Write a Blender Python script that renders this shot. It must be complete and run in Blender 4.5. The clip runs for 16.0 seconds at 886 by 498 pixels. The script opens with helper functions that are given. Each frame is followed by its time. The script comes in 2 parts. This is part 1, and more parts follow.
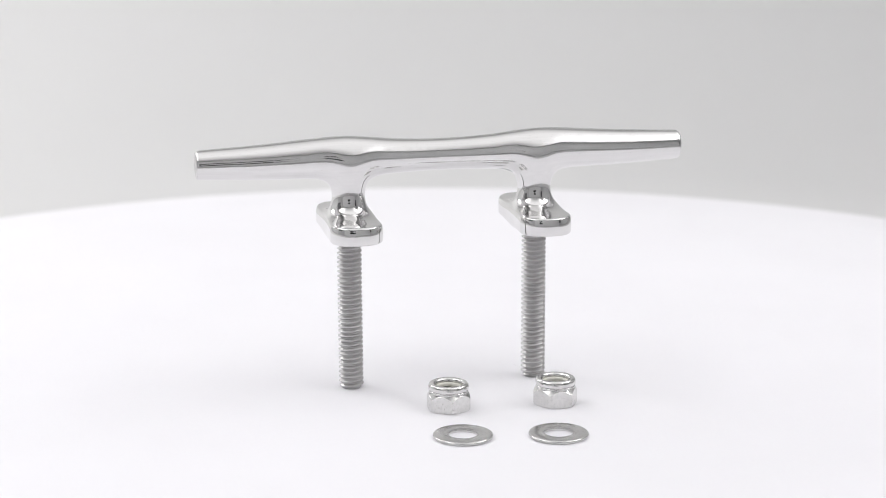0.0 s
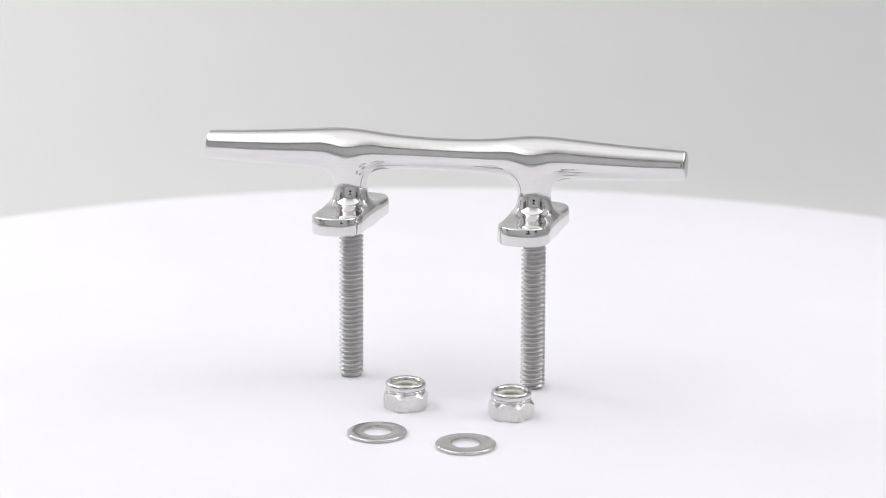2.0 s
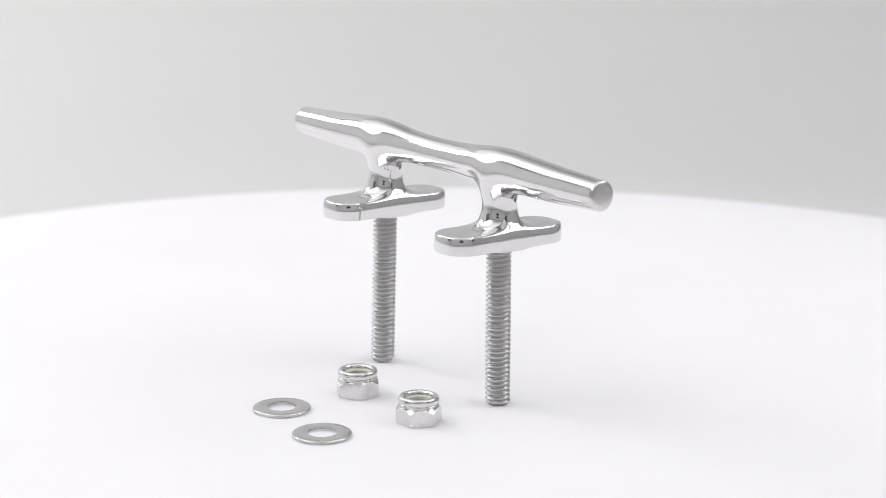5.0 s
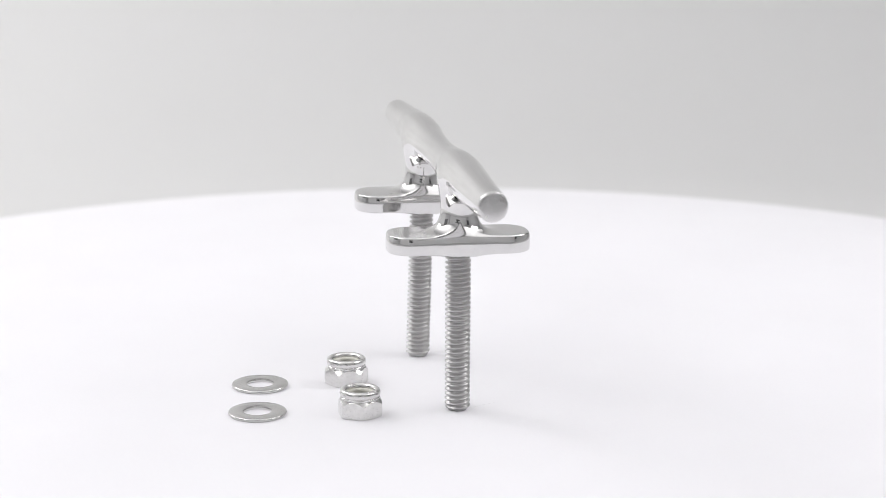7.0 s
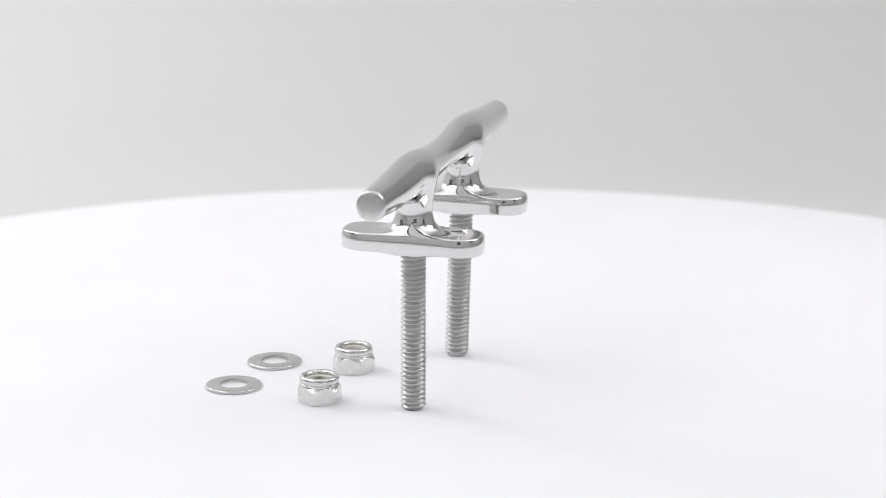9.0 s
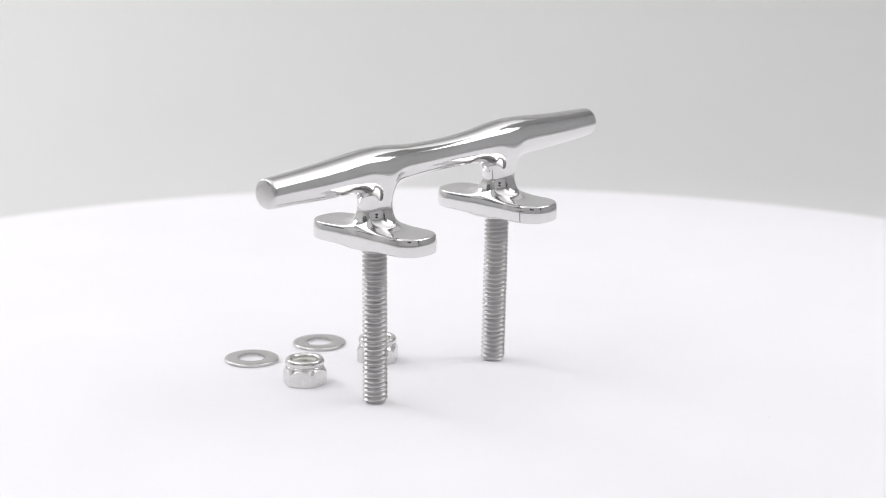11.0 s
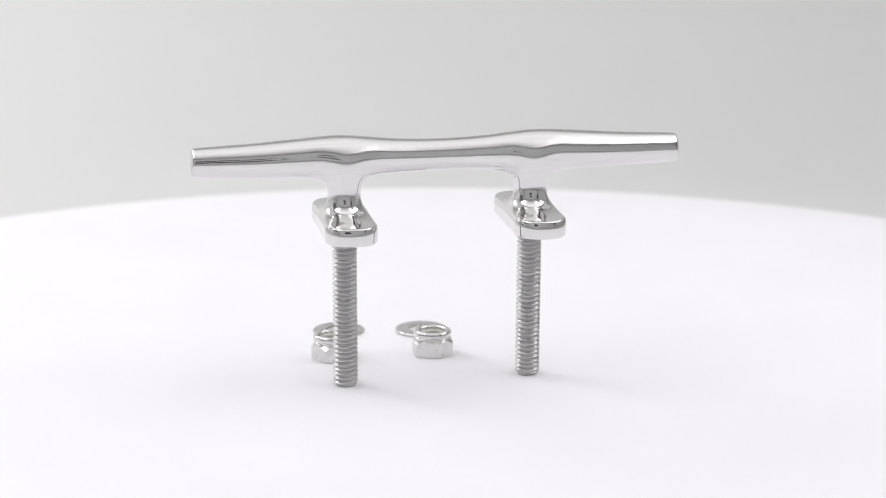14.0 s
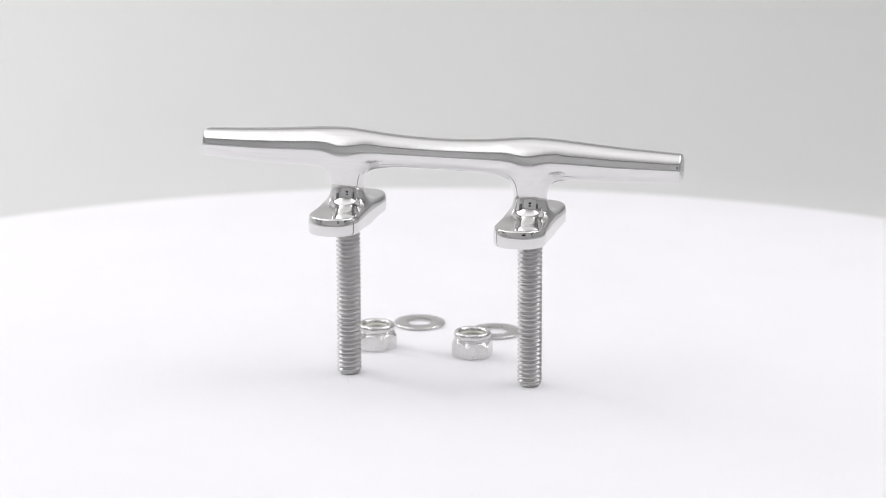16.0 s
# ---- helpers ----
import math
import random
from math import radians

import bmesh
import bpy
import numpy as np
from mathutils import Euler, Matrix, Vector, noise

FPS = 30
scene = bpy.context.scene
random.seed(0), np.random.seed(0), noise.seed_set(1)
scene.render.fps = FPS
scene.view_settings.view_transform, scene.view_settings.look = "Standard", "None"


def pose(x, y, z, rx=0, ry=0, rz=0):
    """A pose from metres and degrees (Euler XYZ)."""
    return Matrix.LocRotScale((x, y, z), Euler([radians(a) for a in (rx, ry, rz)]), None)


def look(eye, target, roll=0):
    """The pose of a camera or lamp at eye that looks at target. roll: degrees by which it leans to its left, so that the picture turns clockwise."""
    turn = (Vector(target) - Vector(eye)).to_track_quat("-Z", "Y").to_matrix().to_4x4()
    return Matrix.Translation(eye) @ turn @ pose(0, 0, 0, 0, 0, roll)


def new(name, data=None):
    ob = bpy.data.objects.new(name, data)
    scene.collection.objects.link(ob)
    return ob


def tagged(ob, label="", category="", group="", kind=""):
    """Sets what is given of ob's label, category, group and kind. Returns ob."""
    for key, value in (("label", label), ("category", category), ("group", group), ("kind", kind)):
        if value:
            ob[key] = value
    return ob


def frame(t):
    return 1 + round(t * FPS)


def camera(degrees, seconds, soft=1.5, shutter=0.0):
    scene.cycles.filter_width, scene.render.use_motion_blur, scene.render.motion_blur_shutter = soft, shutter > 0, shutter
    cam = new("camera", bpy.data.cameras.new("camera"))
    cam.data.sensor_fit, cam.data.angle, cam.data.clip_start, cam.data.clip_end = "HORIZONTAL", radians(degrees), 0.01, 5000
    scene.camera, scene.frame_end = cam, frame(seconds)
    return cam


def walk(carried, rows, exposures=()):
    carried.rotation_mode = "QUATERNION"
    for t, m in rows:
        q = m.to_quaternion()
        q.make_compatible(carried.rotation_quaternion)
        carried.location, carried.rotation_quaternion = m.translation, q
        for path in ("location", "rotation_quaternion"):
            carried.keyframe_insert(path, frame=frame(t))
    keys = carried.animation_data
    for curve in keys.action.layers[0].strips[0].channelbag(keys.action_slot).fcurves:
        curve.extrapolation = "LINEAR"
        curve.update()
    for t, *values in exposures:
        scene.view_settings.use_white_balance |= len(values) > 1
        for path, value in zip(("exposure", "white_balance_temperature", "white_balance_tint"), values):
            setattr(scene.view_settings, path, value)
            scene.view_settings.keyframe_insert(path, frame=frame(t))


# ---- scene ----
# ---- camera ----
MM = 0.001
SECONDS = 16.0
cam = camera(22.157, SECONDS, soft=0.85)
EYE = Vector((0.0, -0.72977, 0.22612))
AIM = Vector((0.00137, 0.97068, -0.24036))
cam.data.dof.use_dof = True
cam.data.dof.focus_distance = 0.735
cam.data.dof.aperture_fstop = 14.0
STAND = look(EYE, EYE + AIM)
walk(cam, [(0.0, STAND), (SECONDS, STAND)], exposures=[(0.0, 0.06), (SECONDS, 0.06)])

# ---- world and lights ----
world = bpy.data.worlds.new("studio_air")
scene.world = world
world.use_nodes = True
world.node_tree.nodes["Background"].inputs[0].default_value = (0.9, 0.92, 1.0, 1)
world.node_tree.nodes["Background"].inputs[1].default_value = 0.02


def area_lamp(name, eye, target, sx, sy, watts, colour=(1, 1, 1)):
    data = bpy.data.lights.new(name, "AREA")
    data.shape, data.size, data.size_y, data.energy, data.color = "RECTANGLE", sx, sy, watts, colour
    ob = new(name, data)
    ob.matrix_world = look(eye, target)
    return ob


# an added unseen fill brightens the west of the paper sweep, one soft light high on the other side; the overhead
# diffuser is built with the studio
area_lamp("sweep_fill_west", (-1.05, 0.70, 0.72), (-0.25, 0.95, -0.05), 0.6, 0.36, 4.0, (1.0, 0.99, 1.0))
area_lamp("side_softbox_east", (0.95, 0.05, 0.80), (0, -0.20, 0.0), 0.8, 0.30, 2.4, (1.0, 0.99, 1.0))
DIFFUSER_STRENGTH = 2.9


# ---- materials ----
def material(name, colour, rough=0.5, metal=0.0, grain=0.0, grain_size=400.0, stain=0.0, stain_size=8.0,
             bump=0.0, bump_size=900.0, stretch=(1, 1, 1), rough_var=0.0, spec=0.5, wave=0.0):
    m = bpy.data.materials.new(name)
    m.use_nodes = True
    nt = m.node_tree
    bsdf = nt.nodes["Principled BSDF"]
    bsdf.inputs["Metallic"].default_value = metal
    bsdf.inputs["Roughness"].default_value = rough
    bsdf.inputs["Specular IOR Level"].default_value = spec
    bsdf.inputs["Base Color"].default_value = (*colour, 1)
    tc = nt.nodes.new("ShaderNodeTexCoord")
    mp = nt.nodes.new("ShaderNodeMapping")
    mp.inputs["Scale"].default_value = stretch
    nt.links.new(tc.outputs["Object"], mp.inputs["Vector"])

    def tex(size, detail):
        n = nt.nodes.new("ShaderNodeTexNoise")
        n.inputs["Scale"].default_value = size
        n.inputs["Detail"].default_value = detail
        nt.links.new(mp.outputs[0], n.inputs["Vector"])
        return n

    def ramp(src, lo, hi):
        r = nt.nodes.new("ShaderNodeMapRange")
        r.inputs["From Min"].default_value, r.inputs["From Max"].default_value = 0.3, 0.7
        r.inputs["To Min"].default_value, r.inputs["To Max"].default_value = lo, hi
        nt.links.new(src.outputs[0], r.inputs["Value"])
        return r

    if grain or stain:
        a = ramp(tex(grain_size, 4), 1 - grain, 1 + grain)
        b = ramp(tex(stain_size, 3), 1 - stain, 1 + stain)
        mul = nt.nodes.new("ShaderNodeMath")
        mul.operation = "MULTIPLY"
        nt.links.new(a.outputs[0], mul.inputs[0])
        nt.links.new(b.outputs[0], mul.inputs[1])
        vm = nt.nodes.new("ShaderNodeVectorMath")
        vm.operation = "SCALE"
        vm.inputs[0].default_value = colour
        nt.links.new(mul.outputs[0], vm.inputs["Scale"])
        nt.links.new(vm.outputs[0], bsdf.inputs["Base Color"])
    if rough_var:
        r = ramp(tex(stain_size * 3, 5), rough * (1 - rough_var), rough * (1 + rough_var))
        nt.links.new(r.outputs[0], bsdf.inputs["Roughness"])
    if bump:
        bp = nt.nodes.new("ShaderNodeBump")
        bp.inputs["Strength"].default_value = 1.0
        bp.inputs["Distance"].default_value = bump
        nt.links.new(tex(bump_size, 4).outputs[0], bp.inputs["Height"])
        nt.links.new(bp.outputs[0], bsdf.inputs["Normal"])
        if wave:
            bp2 = nt.nodes.new("ShaderNodeBump")
            bp2.inputs["Distance"].default_value = wave
            soft = nt.nodes.new("ShaderNodeTexNoise")
            soft.inputs["Scale"].default_value = 75
            soft.inputs["Detail"].default_value = 3.0
            nt.links.new(tc.outputs["Object"], soft.inputs["Vector"])
            nt.links.new(soft.outputs[0], bp2.inputs["Height"])
            nt.links.new(bp2.outputs[0], bp.inputs["Normal"])
    return m


POLISHED = material("polished_stainless", (0.73, 0.725, 0.72), 0.055, 1.0, 0.02, 500, 0.02, 40,
                    bump=0.000010, bump_size=420, stretch=(0.07, 1, 1), rough_var=0.5, wave=0.00016)
BRUSHED = material("brushed_polished_stainless", (0.73, 0.725, 0.72), 0.09, 1.0, 0.03, 900, 0.02, 40,
                   bump=0.000007, bump_size=1500, stretch=(0.035, 1, 1), rough_var=0.4, wave=0.00016)
SATIN = material("satin_stainless", (0.69, 0.685, 0.68), 0.24, 1.0, 0.03, 700, 0.03, 90, bump=0.000004, bump_size=600, rough_var=0.3)
THREADED = material("thread_stainless", (0.54, 0.535, 0.53), 0.29, 1.0, 0.0, 900, 0.02, 90)
NUT_STEEL = material("nut_stainless", (0.72, 0.715, 0.705), 0.20, 1.0, 0.06, 800, 0.05, 150, bump=0.000004, bump_size=500, rough_var=0.4)
WASHER_STEEL = material("washer_stainless", (0.68, 0.675, 0.665), 0.20, 1.0, 0.03, 900, 0.05, 120, bump=0.000002, bump_size=700, rough_var=0.3)
NYLON = material("nylon_insert", (0.78, 0.77, 0.70), 0.45, 0.0, 0.03, 500, 0.03, 60)
STAMP = material("stamped_mark", (0.50, 0.50, 0.49), 0.4, 1.0, 0.1, 900, 0.05, 200)
BLACK = material("black_plastic", (0.015, 0.015, 0.016), 0.45, 0.0, 0.1, 600, 0.1, 60)
# wall greys tuned to what the steel mirrors, front and sides
FRONT_WALL = material("front_wall_tone", (0.78, 0.78, 0.785), 0.7, 0.0, 0.02, 200, 0.04, 3, spec=0.2)
SIDE_WALL = material("side_wall_tone", (0.62, 0.62, 0.625), 0.7, 0.0, 0.02, 200, 0.03, 3, spec=0.2)
TABLE_WHITE = material("matte_white_table", (0.905, 0.897, 0.925), 0.5, 0.0, 0.006, 900, 0.012, 14, bump=0.00001, bump_size=1800, spec=0.25)
MARK_GREY = material("faint_table_mark", (0.70, 0.70, 0.71), 0.6, 0.0, 0.05, 900, 0.05, 90)
PAPER = material("backdrop_paper", (0.725, 0.725, 0.72), 0.8, 0.0, 0.006, 300, 0.015, 2.5, bump=0.00003, bump_size=500, spec=0.2)
PANEL = material("white_panel", (0.76, 0.76, 0.76), 0.7, 0.0, 0.01, 200, 0.02, 3, spec=0.2)
# stand-in tone for the dark areas mirrored in the bar
DARK_MIRRORED = material("dark_reflection_tone", (0.20, 0.20, 0.203), 0.8, 0.0, 0.05, 50, 0.1, 2, spec=0.2)
FLOOR_GREY = material("grey_floor_paint", (0.52, 0.52, 0.525), 0.6, 0.0, 0.04, 60, 0.06, 3, spec=0.3)


def diffuser_material():
    """Lamp fabric with a glow shaped for the steel's reflections: dimmer along the middle, falling off towards front
    and back.
    """
    m = bpy.data.materials.new("lamp_diffuser")
    m.use_nodes = True
    nt = m.node_tree
    nt.nodes.remove(nt.nodes["Principled BSDF"])
    em = nt.nodes.new("ShaderNodeEmission")
    em.inputs["Color"].default_value = (1.0, 0.99, 1.0, 1)
    tc = nt.nodes.new("ShaderNodeTexCoord")
    mp = nt.nodes.new("ShaderNodeMapping")
    mp.inputs["Location"].default_value = (0, 0.08, 0)
    mp.inputs["Scale"].default_value = (0, 0.95, 0)
    ln = nt.nodes.new("ShaderNodeVectorMath")
    ln.operation = "LENGTH"
    mr = nt.nodes.new("ShaderNodeMapRange")
    mr.interpolation_type = "SMOOTHERSTEP"
    mr.inputs["From Min"].default_value, mr.inputs["From Max"].default_value = 0.0, 1.05
    mr.inputs["To Min"].default_value, mr.inputs["To Max"].default_value = DIFFUSER_STRENGTH, 0.36 * DIFFUSER_STRENGTH
    nt.links.new(tc.outputs["Object"], mp.inputs["Vector"])
    nt.links.new(mp.outputs[0], ln.inputs[0])
    nt.links.new(ln.outputs["Value"], mr.inputs["Value"])
    sep = nt.nodes.new("ShaderNodeSeparateXYZ")
    away = nt.nodes.new("ShaderNodeMath")
    away.operation = "ABSOLUTE"
    rows = nt.nodes.new("ShaderNodeMapRange")
    rows.interpolation_type = "SMOOTHERSTEP"
    rows.inputs["From Min"].default_value, rows.inputs["From Max"].default_value = 0.18, 0.84
    rows.inputs["To Min"].default_value, rows.inputs["To Max"].default_value = 0.37, 1.0
    both = nt.nodes.new("ShaderNodeMath")
    both.operation = "MULTIPLY"
    nt.links.new(tc.outputs["Object"], sep.inputs[0])
    nt.links.new(sep.outputs["X"], away.inputs[0])
    nt.links.new(away.outputs[0], rows.inputs["Value"])
    nt.links.new(mr.outputs[0], both.inputs[0])
    nt.links.new(rows.outputs[0], both.inputs[1])
    nt.links.new(both.outputs[0], em.inputs["Strength"])
    nt.links.new(em.outputs[0], nt.nodes["Material Output"].inputs["Surface"])
    return m


DIFFUSER = diffuser_material()


# ---- mesh helpers ----
def mesh_of(name, verts, faces, mat, smooth=True):
    me = bpy.data.meshes.new(name)
    me.from_pydata([tuple(map(float, v)) for v in verts], [], [tuple(map(int, f)) for f in faces])
    me.materials.append(mat)
    me.update()
    if smooth:
        me.polygons.foreach_set("use_smooth", [True] * len(me.polygons))
    return me


def part(name, me, parent, label=""):
    ob = new(name, me)
    ob.parent = parent
    return tagged(ob, label=label)


def lathe(profile, seg=96, closed=False, radius=None):
    """Turns (r, z) pairs about z. closed joins the last pair to the first."""
    n, verts, faces = len(profile), [], []
    for k in range(seg):
        a = 2 * math.pi * k / seg
        for i, (r, z) in enumerate(profile):
            verts.append((r * math.cos(a), r * math.sin(a), z))
    for k in range(seg):
        k2 = (k + 1) % seg
        for i in range(n if closed else n - 1):
            j = (i + 1) % n
            faces.append((k * n + i, k2 * n + i, k2 * n + j, k * n + j))
    return verts, faces


def sharpen(me, degrees):
    me.set_sharp_from_angle(angle=radians(degrees))
    return me


def box_mesh(name, x0, x1, y0, y1, z0, z1, mat, bevel=0.0):
    bm = bmesh.new()
    bmesh.ops.create_cube(bm, size=1)
    bmesh.ops.scale(bm, vec=(x1 - x0, y1 - y0, z1 - z0), verts=bm.verts)
    bmesh.ops.translate(bm, vec=((x0 + x1) / 2, (y0 + y1) / 2, (z0 + z1) / 2), verts=bm.verts)
    if bevel:
        bmesh.ops.bevel(bm, geom=bm.edges[:], offset=bevel, segments=2, affect="EDGES")
    me = bpy.data.meshes.new(name)
    bm.to_mesh(me)
    bm.free()
    me.materials.append(mat)
    return me


# ---- the studio ----
FLOOR_Z = -0.09


def backdrop():
    """A paper sweep: flat on the floor, curving up into the back wall."""
    prof, r, back, front, top = [], 0.35, 1.15, -0.40, 0.915
    prof.append((front, FLOOR_Z))
    prof.append((back - r, FLOOR_Z))
    for k in range(1, 25):
        a = math.pi / 2 * k / 24
        prof.append((back - r + r * math.sin(a), FLOOR_Z + r - r * math.cos(a)))
    prof.append((back, top))
    t = 0.004
    outer = [(y + (t if i > len(prof) // 2 else 0), z - t) for i, (y, z) in enumerate(prof)]
    verts, faces = [], []
    ring = prof + outer[::-1]
    n = len(ring)
    for x in (-1.0, 0.66):
        verts += [(x, y, z) for y, z in ring]
    for i in range(n):
        j = (i + 1) % n
        faces.append((i, j, n + j, n + i))
    for i in range(len(prof) - 1):
        a, b, c, d = i, i + 1, n - 2 - i, n - 1 - i
        faces.append((a, b, c, d))
        faces.append((n + d, n + c, n + b, n + a))
    me = sharpen(mesh_of("backdrop", verts, faces, PAPER), 40)
    ob = new("backdrop", me)
    v, f = lathe([(0.0001, 0.0003), (0.0010, 0.0002), (0.0014, 0.0)], 12)
    spot = part("spot", mesh_of("spot", v, f, MARK_GREY), ob, "small grey spot on the paper")
    spot.matrix_basis = look((-0.11832, 0.97020, -0.04492), (-0.118, 0.80, 0.26)) @ pose(0, 0, 0, rx=180)
    return tagged(ob, "seamless light grey paper sweep behind the turntable", "backdrop", kind="structure")


def wall(name, *box):
    ob = new(name, box_mesh(name, *box))
    return tagged(ob, "plain unseen studio wall toned for the cleat's reflections", "wall", kind="structure")


backdrop()
TOP = 0.92
# unseen walls that close the studio, toned for reflections in the cleat
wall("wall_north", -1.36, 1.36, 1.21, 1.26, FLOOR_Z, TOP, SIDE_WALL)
wall("wall_west", -1.36, -1.31, -0.20, 1.21, FLOOR_Z, TOP, PANEL)
wall("wall_west_corner", -1.36, -1.31, -1.30, -0.78, FLOOR_Z, TOP, SIDE_WALL)
wall("wall_west_low", -1.36, -1.31, -0.78, -0.20, FLOOR_Z, 0.24, SIDE_WALL)
# added unseen dark panel, gives the bar its dark band from the west
wall("dark_panel_west", -1.36, -1.31, -0.78, -0.20, 0.24, TOP, DARK_MIRRORED)
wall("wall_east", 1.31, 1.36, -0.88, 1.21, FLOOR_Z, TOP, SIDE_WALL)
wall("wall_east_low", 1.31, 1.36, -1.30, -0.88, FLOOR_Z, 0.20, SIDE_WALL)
# added unseen dark panel for the south-east dark reflection
wall("dark_panel_east", 1.31, 1.36, -1.30, -0.88, 0.20, TOP, DARK_MIRRORED)
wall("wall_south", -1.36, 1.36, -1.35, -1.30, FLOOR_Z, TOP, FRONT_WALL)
tagged(new("ceiling", box_mesh("ceiling", -1.36, 1.36, -1.35, 1.26, TOP + 0.002, TOP + 0.05, PANEL)), "plain white studio ceiling", "ceiling", kind="structure")
tagged(new("floor", box_mesh("floor", -1.36, 1.36, -1.35, 1.26, FLOOR_Z - 0.06, FLOOR_Z - 0.005, FLOOR_GREY)), "plain grey studio floor", "floor", kind="structure")


def overhead_light(x0, x1):
    base = new("overhead_light")
    base.location = (0, 0, TOP)
    y0, y1, w = -1.0, 1.08, 0.03
    part("diffuser", box_mesh("diffuser", x0, x1, y0, y1, -0.03, -0.012, DIFFUSER), base, "glowing white diffuser fabric")
    for a, b, c, d in ((x0 - w, x1 + w, y0 - w, y0), (x0 - w, x1 + w, y1, y1 + w), (x0 - w, x0, y0, y1), (x1, x1 + w, y0, y1)):
        part("frame_bar", box_mesh("frame_bar", a, b, c, d, -0.035, 0.0, PANEL, 0.003), base)
    return tagged(base, "wide overhead studio light with white diffuser", "studio light")


overhead_light(-1.02, 0.74)


def video_camera():
    """The camera's own body and an added dark panel above it, which the polished steel mirrors."""
    base = new("video_camera")
    base.location = (0, -0.80, FLOOR_Z)
    z = 0.227 - FLOOR_Z
    part("body", box_mesh("body", -0.13, 0.13, -0.07, 0.0, z - 0.115, z - 0.035, BLACK, 0.008), base)
    v, f = lathe([(0.0005, 0.0), (0.026, 0.0), (0.030, 0.004), (0.030, 0.05), (0.027, 0.053), (0.0005, 0.053)], 40)
    ob = part("lens_barrel", sharpen(mesh_of("lens_barrel", v, f, BLACK), 35), base)
    ob.matrix_basis = pose(0, 0.006, z - 0.005, rx=-90)
    # added black panel, makes the upper dark streak mirrored in the bar
    part("upper_dark_panel", box_mesh("upper_dark_panel", -0.13, 0.13, -0.05, -0.03, z + 0.05, z + 0.13, BLACK, 0.005), base)
    for x in (-0.06, 0.06):
        part("bracket", box_mesh("bracket", x - 0.004, x + 0.004, -0.045, -0.035, z - 0.04, z + 0.05, BLACK, 0.001), base)
    part("column", box_mesh("column", -0.012, 0.012, -0.042, -0.018, 0.012, z - 0.12, PANEL, 0.004), base, "white support column")
    part("foot", box_mesh("foot", -0.07, 0.07, -0.10, 0.04, 0.0, 0.012, PANEL, 0.003), base, "white foot")
    return tagged(base, "small black video camera on a short column stand", "camera")


video_camera()

# ---- the turntable ----
def turntable():
    base = new("turntable")
    prof = [(0.000001, 0.0), (0.10, 0.0), (0.17, 0.0), (0.23, 0.0)]
    for k in range(1, 19):
        u = k / 18
        prof.append((0.23 + 0.118 * u, -0.010 * u * u))
    for k in range(1, 9):
        a = math.pi / 2 * k / 8
        prof.append((0.348 + 0.009 * math.sin(a), -0.010 - 0.009 * (1 - math.cos(a)) - 0.0015 * math.sin(a)))
    prof += [(0.357, -0.030), (0.350, -0.034), (0.0005, -0.034)]
    v, f = lathe(prof, 256)
    part("disc", sharpen(mesh_of("disc", v, f, TABLE_WHITE), 50), base)
    v, f = lathe([(0.0005, -0.0341), (0.16, -0.0341), (0.16, FLOOR_Z + 0.004), (0.17, FLOOR_Z), (0.0005, FLOOR_Z)], 96)
    part("pedestal", sharpen(mesh_of("pedestal", v, f, PANEL), 40), base, "round white pedestal under the disc")
    return tagged(base, "large round matte white turntable with a softened edge", "turntable")


# ---- the cleat ----
HALF = 81.2
LEG = 31.25
FOOT_LOW, FOOT_HIGH = 53.0, 59.0


def blend(a, b, k):
    h = np.maximum(k - np.abs(a - b), 0) / k
    return np.minimum(a, b) - h * h * h * k / 6


def blend_max(a, b, k):
    return -blend(-a, -b, k)


def cleat_field(p):
    """Signed distance (mm) to the cast cleat."""
    x, y, z = p[..., 0], p[..., 1], p[..., 2]
    ax = np.abs(x)
    r = blend(5.2 + 0.0021 * x * x, 7.12 - 0.0475 * (ax - LEG), 1.6)
    zc = 77.45 + 0.55 * np.exp(-((x * x - 1400) / 1500) ** 2)
    thin = 1.04 + 0.14 * np.exp(-((ax - LEG) / 9.0) ** 2)
    bar = np.sqrt((thin * y) ** 2 + (z - zc) ** 2 + 1e-9) - r
    bar = blend_max(bar, np.abs(x) - HALF + 0.012 * (y * y + (z - zc) ** 2), 1.6)
    u = np.abs(x) - LEG
    ax, ay = 5.3, 5.65
    k1 = np.sqrt((u / ax) ** 2 + (y / ay) ** 2 + 1e-9)
    k2 = np.sqrt((u / ax ** 2) ** 2 + (y / ay ** 2) ** 2 + 1e-9)
    leg = (k1 - 1) * k1 / k2
    leg = blend_max(np.maximum(leg, 55 - z), z - 78, 7.0)
    v = y + 0.2
    waist = 8.65 - 1.05 * np.exp(-(v / 8.0) ** 2)
    cr = 5.6
    qx, qy = np.abs(u) - (waist - cr), np.abs(v) - (23.15 - cr) + 0.030 * u * u
    plan = np.sqrt(np.maximum(qx, 0) ** 2 + np.maximum(qy, 0) ** 2) + np.minimum(np.maximum(qx, qy), 0) - cr
    e = 0.6
    plan = plan + 0.06 * np.maximum(z - 56.2, 0) ** 2 + 0.035 * np.maximum(56.2 - z, 0)
    w1 = plan + e
    w2 = np.abs(z - (FOOT_LOW + FOOT_HIGH) / 2) - (FOOT_HIGH - FOOT_LOW) / 2 + e
    foot = np.minimum(np.maximum(w1, w2), 0) + np.sqrt(np.maximum(w1, 0) ** 2 + np.maximum(w2, 0) ** 2) - e
    along, across = u * u, y * y
    d = blend(bar, leg, 9.8)
    return blend(d, foot, 10.0 + 2.0 * across / (along + across + 6.0))


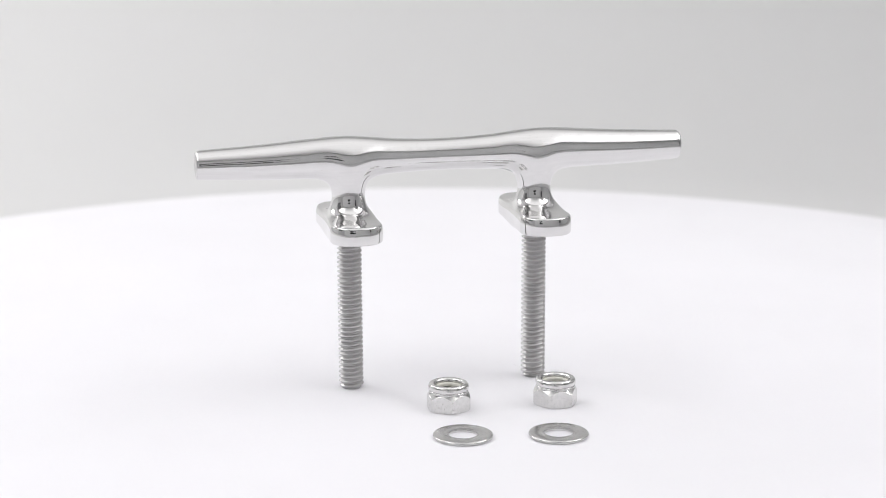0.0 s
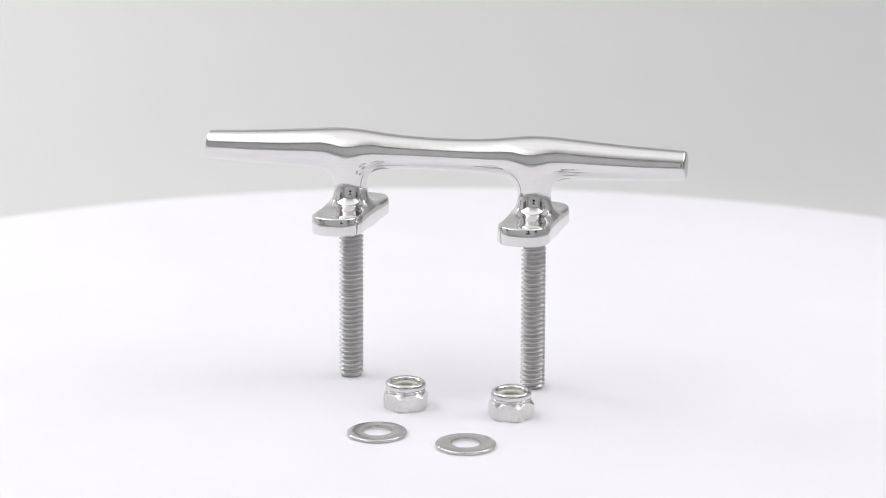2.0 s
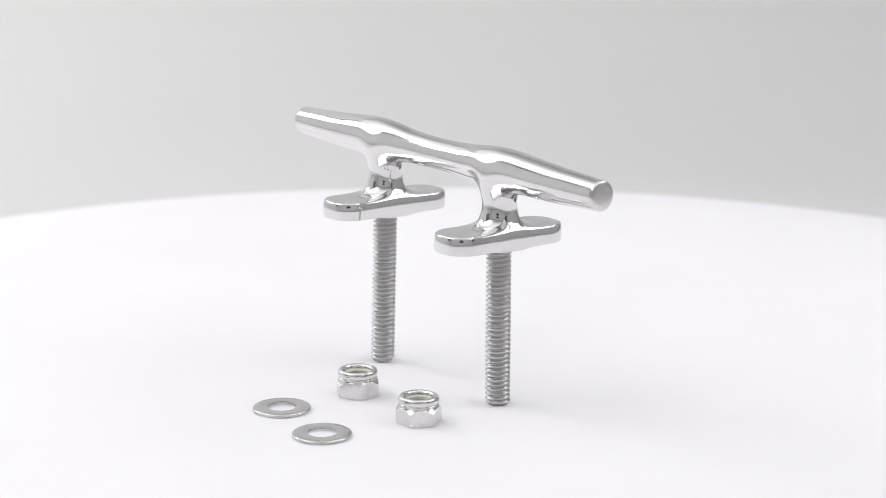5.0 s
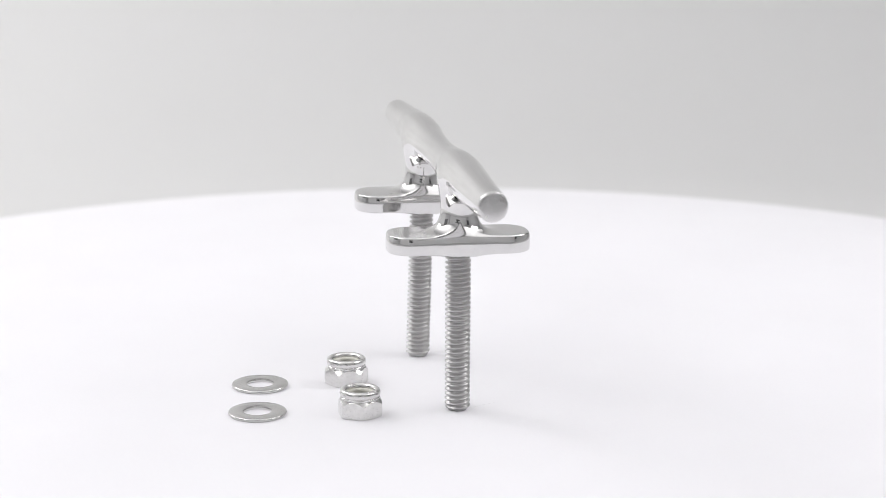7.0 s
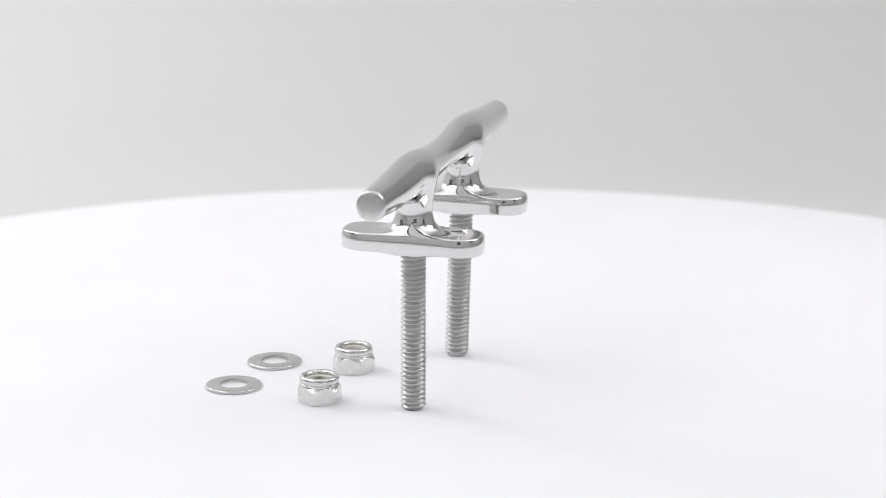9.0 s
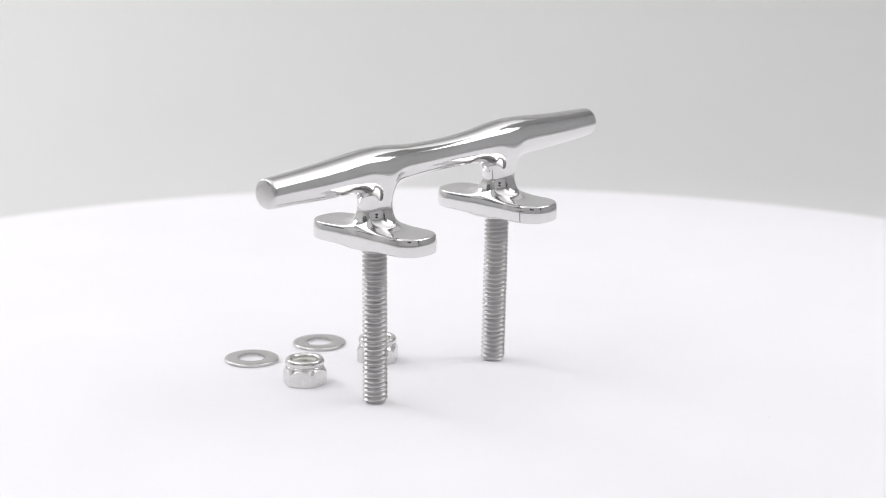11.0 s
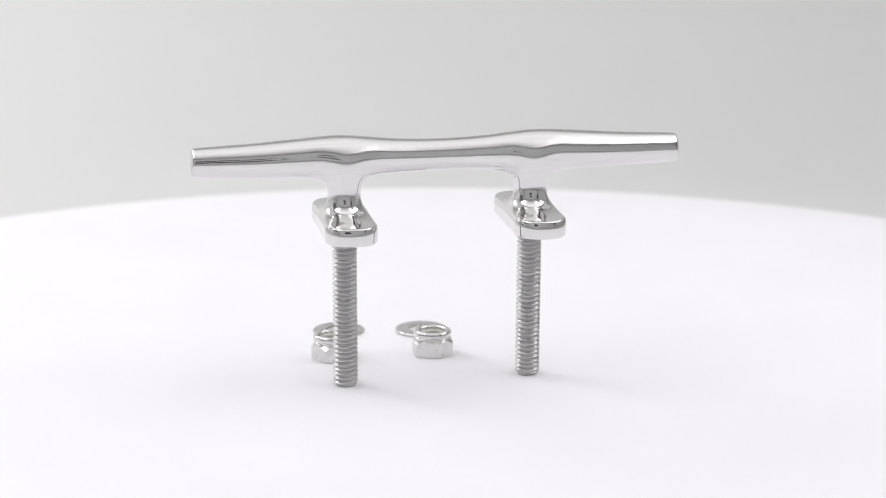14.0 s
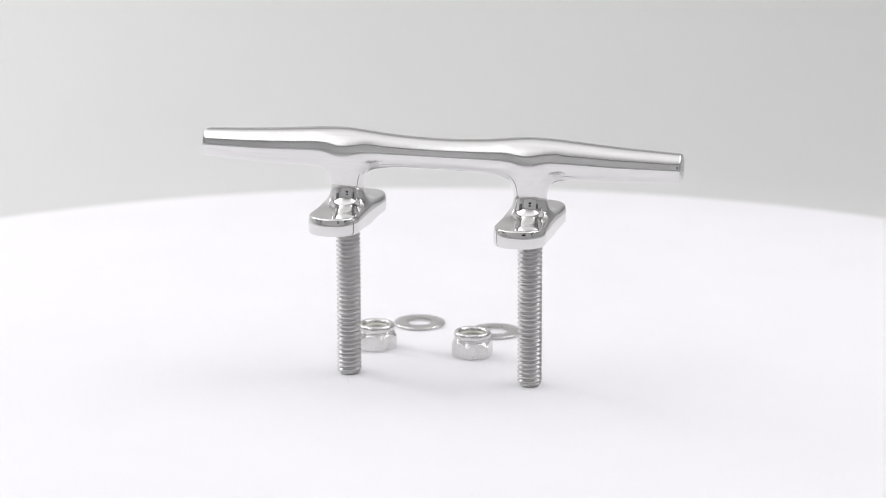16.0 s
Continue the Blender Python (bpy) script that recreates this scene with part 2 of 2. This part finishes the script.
def gradient(p, h=0.02):
    g = np.empty_like(p)
    for i in range(3):
        o = np.zeros(3)
        o[i] = h
        g[:, i] = cleat_field(p + o) - cleat_field(p - o)
    return g / (2 * h)


def skin(step=0.5):
    """Surface of the cleat field as quads, with its exact normals."""
    xs = np.arange(-83.25, 83.3, step)
    ys = np.arange(-24.25, 25.3, step)
    zs = np.arange(51.25, 87.3, step)
    grid = np.stack(np.meshgrid(xs, ys, zs, indexing="ij"), -1)
    f = cleat_field(grid)
    inside = f < 0
    nx, ny, nz = (n - 1 for n in f.shape)
    count = np.zeros((nx, ny, nz), int)
    for i in (0, 1):
        for j in (0, 1):
            for k in (0, 1):
                count += inside[i:i + nx, j:j + ny, k:k + nz]
    cell = (count > 0) & (count < 8)
    index = np.full(cell.shape, -1)
    where = np.argwhere(cell)
    index[cell] = np.arange(len(where))
    pts = np.stack([xs[where[:, 0]], ys[where[:, 1]], zs[where[:, 2]]], -1) + step / 2
    for _ in range(6):
        g = gradient(pts)
        move = cleat_field(pts)[:, None] * g / np.maximum((g * g).sum(1), 0.2)[:, None]
        pts = pts - np.clip(move, -0.4, 0.4)
    normals = gradient(pts)
    normals /= np.linalg.norm(normals, axis=1)[:, None]
    quads = []
    for axis in range(3):
        b, c = [(1, 2), (2, 0), (0, 1)][axis]
        lo = [slice(1, -1)] * 3
        hi = list(lo)
        lo[axis], hi[axis] = slice(0, -1), slice(1, None)
        A, B = inside[tuple(lo)], inside[tuple(hi)]
        for flip, mask in ((False, A & ~B), (True, ~A & B)):
            e = np.argwhere(mask)
            o = np.ones(3, int)
            o[axis] = 0
            e = e + o
            eb, ec = np.zeros(3, int), np.zeros(3, int)
            eb[b], ec[c] = 1, 1
            q = np.stack([index[tuple((e - s).T)] for s in (eb + ec, ec, 0 * eb, eb)], 1)
            quads.append(q[:, ::-1] if flip else q)
    quads = np.concatenate(quads)
    return pts, normals, quads


SEAT = pose(0, 0, 0, rx=-1.0) @ pose(0, 0, 53 * MM, rz=-1.24) @ pose(0, 0, -53 * MM) @ pose(0, 0, 53 * MM, ry=-0.25) @ pose(0, 0, -53 * MM)


def thread(name, length, major=4.12, minor=3.25, pitch=1.55, seg=40):
    """A right-hand screw thread with rounded crests, standing on z = 0, chamfered at its foot."""
    shape = ((0.0, 0.0), (0.16, 0.05), (0.38, 0.80), (0.47, 1.0), (0.60, 1.0), (0.69, 0.80), (0.90, 0.05))
    verts, faces = [], []
    turns = int(length / pitch) + 2
    per = len(shape)
    for n in range(turns * seg + 1):
        a = 2 * math.pi * n / seg
        for s, h in shape:
            z = (n / seg + s - 1) * pitch
            r = minor + (major - minor) * h
            zz = min(max(z, 0.0), length)
            r = min(r, 3.0 + zz * 0.9)
            verts.append((r * math.cos(a), r * math.sin(a), zz))
    total = len(verts)
    for n in range(turns * seg):
        for i in range(per):
            a = n * per + i
            b = a + per
            a2 = a + 1 if i < per - 1 else (n + seg) * per
            b2 = a2 + per
            if max(a2, b2, b) < total:
                faces.append((a, b, b2, a2))
    cap = [(3.0 * math.cos(2 * math.pi * k / seg), 3.0 * math.sin(2 * math.pi * k / seg), 0.0) for k in range(seg)]
    faces.append(tuple(range(total + seg - 1, total - 1, -1)))
    verts = [(x * MM, y * MM, z * MM) for x, y, z in verts + cap]
    me = mesh_of(name, verts, faces, THREADED)
    return sharpen(me, 60)


def cleat():
    base = new("boat_cleat")
    pts, normals, quads = skin()
    centre = pts[quads].mean(1)
    foot = centre[:, 2] < FOOT_HIGH + 0.6
    leg = ~foot & (centre[:, 2] < 70.0)
    east = centre[:, 0] > 0
    end = np.abs(centre[:, 0]) > HALF - 0.75
    for name, pick, label in (("crossbar", ~foot & ~leg & ~end, "polished tapering double-horned bar"),
                              ("horn_end", end & east, "satin-ground end face"), ("horn_end", end & ~east, "satin-ground end face"),
                              ("leg", leg & east, ""), ("leg", leg & ~east, ""),
                              ("foot_plate", foot & east, "polished oblong foot plate"), ("foot_plate", foot & ~east, "polished oblong foot plate")):
        q = quads[pick]
        used, inv = np.unique(q, return_inverse=True)
        me = mesh_of(name, pts[used] * MM, inv.reshape(q.shape), {"horn_end": SATIN, "crossbar": BRUSHED}.get(name, POLISHED))
        me.normals_split_custom_set_from_vertices([tuple(map(float, n)) for n in normals[used]])
        part(name, me, base, label).matrix_basis = SEAT
    stud = thread("threaded_stud", 56.0)
    for s in (-1, 1):
        ob = part("threaded_stud", stud, base, "dull grey stainless threaded stud")
        low = Vector((s * LEG * MM, 0, 0))
        high = SEAT @ Vector((s * LEG * MM, 0, 54 * MM))
        ob.matrix_basis = Matrix.Translation(low) @ (high - low).to_track_quat("Z", "Y").to_matrix().to_4x4() @ pose(0, 0, 0, rz=40 + 57 * s)
    return tagged(base, "mirror-polished stainless steel boat cleat standing on two threaded studs", "cleat")


# ---- nuts and washers ----
def lock_nut(stamped):
    base = new("lock_nut")
    seg, flat, h = 144, 6.55, 5.9
    verts, faces = [], []
    for k in range(seg):
        a = 2 * math.pi * k / seg
        m = (a + math.pi / 6) % (math.pi / 3) - math.pi / 6
        r = flat / math.cos(m)
        r -= max(0.0, r - 7.3) * 0.6
        drop = max(0.0, r - 6.45) * 1.55
        low = max(0.0, r - 6.85) * 0.5
        x, y = math.cos(a), math.sin(a)
        for rr, z in ((4.1, 0.5), (4.5, 0.0), (6.1, 0.0), (r - 0.1, low), (r, low + 0.12), (r, h - drop - 0.12), (r - 0.1, h - drop), (6.4, h), (5.6, h + 0.1)):
            verts.append((rr * x * MM, rr * y * MM, z * MM))
    n = 9
    for k in range(seg):
        k2 = (k + 1) % seg
        faces += [(k * n + i, k2 * n + i, k2 * n + i + 1, k * n + i + 1) for i in range(n - 1)]
    part("hex_body", sharpen(mesh_of("hex_body", verts, faces, NUT_STEEL), 24), base)
    prof = [(5.60, h), (6.35, h + 0.02), (6.42, h + 0.2), (6.38, h + 0.45), (6.2, h + 0.6), (6.22, h + 0.75), (6.45, h + 0.95)]
    for k in range(0, 15):
        a = -0.35 + (math.pi + 0.2) * k / 14
        prof.append((5.5 + 1.1 * math.cos(a), h + 1.75 + 1.3 * math.sin(a)))
    prof += [(4.45, h + 1.4), (4.25, h + 1.3), (4.05, 0.6)]
    v, f = lathe([(r * MM, z * MM) for r, z in prof], 96)
    part("collar", sharpen(mesh_of("collar", v, f, NUT_STEEL), 50), base, "rolled collar")
    prof = [(4.42, h + 1.45), (4.25, h + 1.7), (3.95, h + 1.65), (3.65, h + 1.35), (3.65, h + 0.1), (4.04, h + 0.1)]
    v, f = lathe([(r * MM, z * MM) for r, z in prof], 72, closed=True)
    part("nylon_ring", mesh_of("nylon_ring", v, f, NYLON), base, "off-white nylon insert ring")
    if stamped:
        x = 6.553
        rng = random.Random(5)
        for i in range(16):
            y, z = -1.9 + 3.8 * i / 15 + rng.uniform(-0.1, 0.1), rng.uniform(1.5, 3.4)
            w, t = (0.12, rng.uniform(0.25, 0.8)) if rng.random() < 0.6 else (rng.uniform(0.2, 0.4), 0.12)
            me = box_mesh("stamp_mark", x * MM, (x + 0.012) * MM, (y - w / 2) * MM, (y + w / 2) * MM, (z - t / 2) * MM, (z + t / 2) * MM, STAMP)
            part("stamp_mark", me, base, "faint worn stamp stroke").rotation_euler = (0, 0, radians(-120))
    label = "stainless hex lock nut with nylon insert" + (", stamp on one flat" if stamped else ", unmarked flats")
    return tagged(base, label, "nut", group="lock nuts on the turntable")


def washer():
    o, i, t = 9.45, 4.5, 1.15
    prof = [(i, 0.15), (i + 0.15, 0), (o - 0.35, 0), (o - 0.05, 0.3), (o, 0.55), (o - 0.06, 0.8), (o - 0.2, t - 0.12), (o - 0.45, t),
            (i + 0.3, t), (i + 0.08, t - 0.1), (i, t - 0.3)]
    v, f = lathe([(r * MM, z * MM) for r, z in prof], 128, closed=True)
    ob = new("flat_washer", sharpen(mesh_of("flat_washer", v, f, WASHER_STEEL), 35))
    return tagged(ob, "flat stainless steel washer lying on the white turntable", "washer", group="washers on the turntable")


# ---- what turns ----
START, SPEED = 17.2823, -12.8850


def place(t, x, y, rz=0.0, ry=0.0, z=0.0):
    """A pose on the turntable at t seconds; x, y in mm from its axle."""
    return pose(0, 0, 0, rz=START + SPEED * t) @ pose(x * MM, y * MM, z * MM, rz=rz) @ pose(0, 0, 0, ry=ry)


TABLE = turntable()
CLEAT = cleat()
NUT_A = lock_nut(True)
NUT_B = lock_nut(False)
WASHER_A = washer()
WASHER_B = washer()


def mark(name, x, y, lx, ly, rz, label):
    me = bpy.data.meshes.new(name)
    bm = bmesh.new()
    bmesh.ops.create_circle(bm, cap_ends=True, segments=12, radius=1)
    bmesh.ops.scale(bm, vec=(lx * MM, ly * MM, 1), verts=bm.verts)
    bm.to_mesh(me)
    bm.free()
    me.materials.append(MARK_GREY)
    ob = part(name, me, TABLE, label)
    ob.matrix_basis = pose(x * MM, y * MM, 0.00006, rz=rz)
    return ob


mark("scratch", 30.6, 5.3, 4.6, 0.07, 107.6, "hairline scratch")
mark("speck", 1.6, -0.3, 0.4, 0.14, 20, "tiny grey speck")
mark("speck", -26.5, 109.5, 0.35, 0.2, 70, "tiny grey speck")


def motions():
    times = [0.5 * k for k in range(33)]
    for thing, x, y, rz, ry in ((TABLE, 0, 0, 0, 0), (CLEAT, 0.59, -1.34, -4.72, 0.0),
                                (NUT_A, -6.65, -30.77, -6, 0), (NUT_B, 28.33, -35.47, 26, 0),
                                (WASHER_A, -11.00, -59.47, 0, 0), (WASHER_B, 17.97, -66.84, 0, 0)):
        walk(thing, [(t, place(t, x, y, rz, ry)) for t in times])


motions()
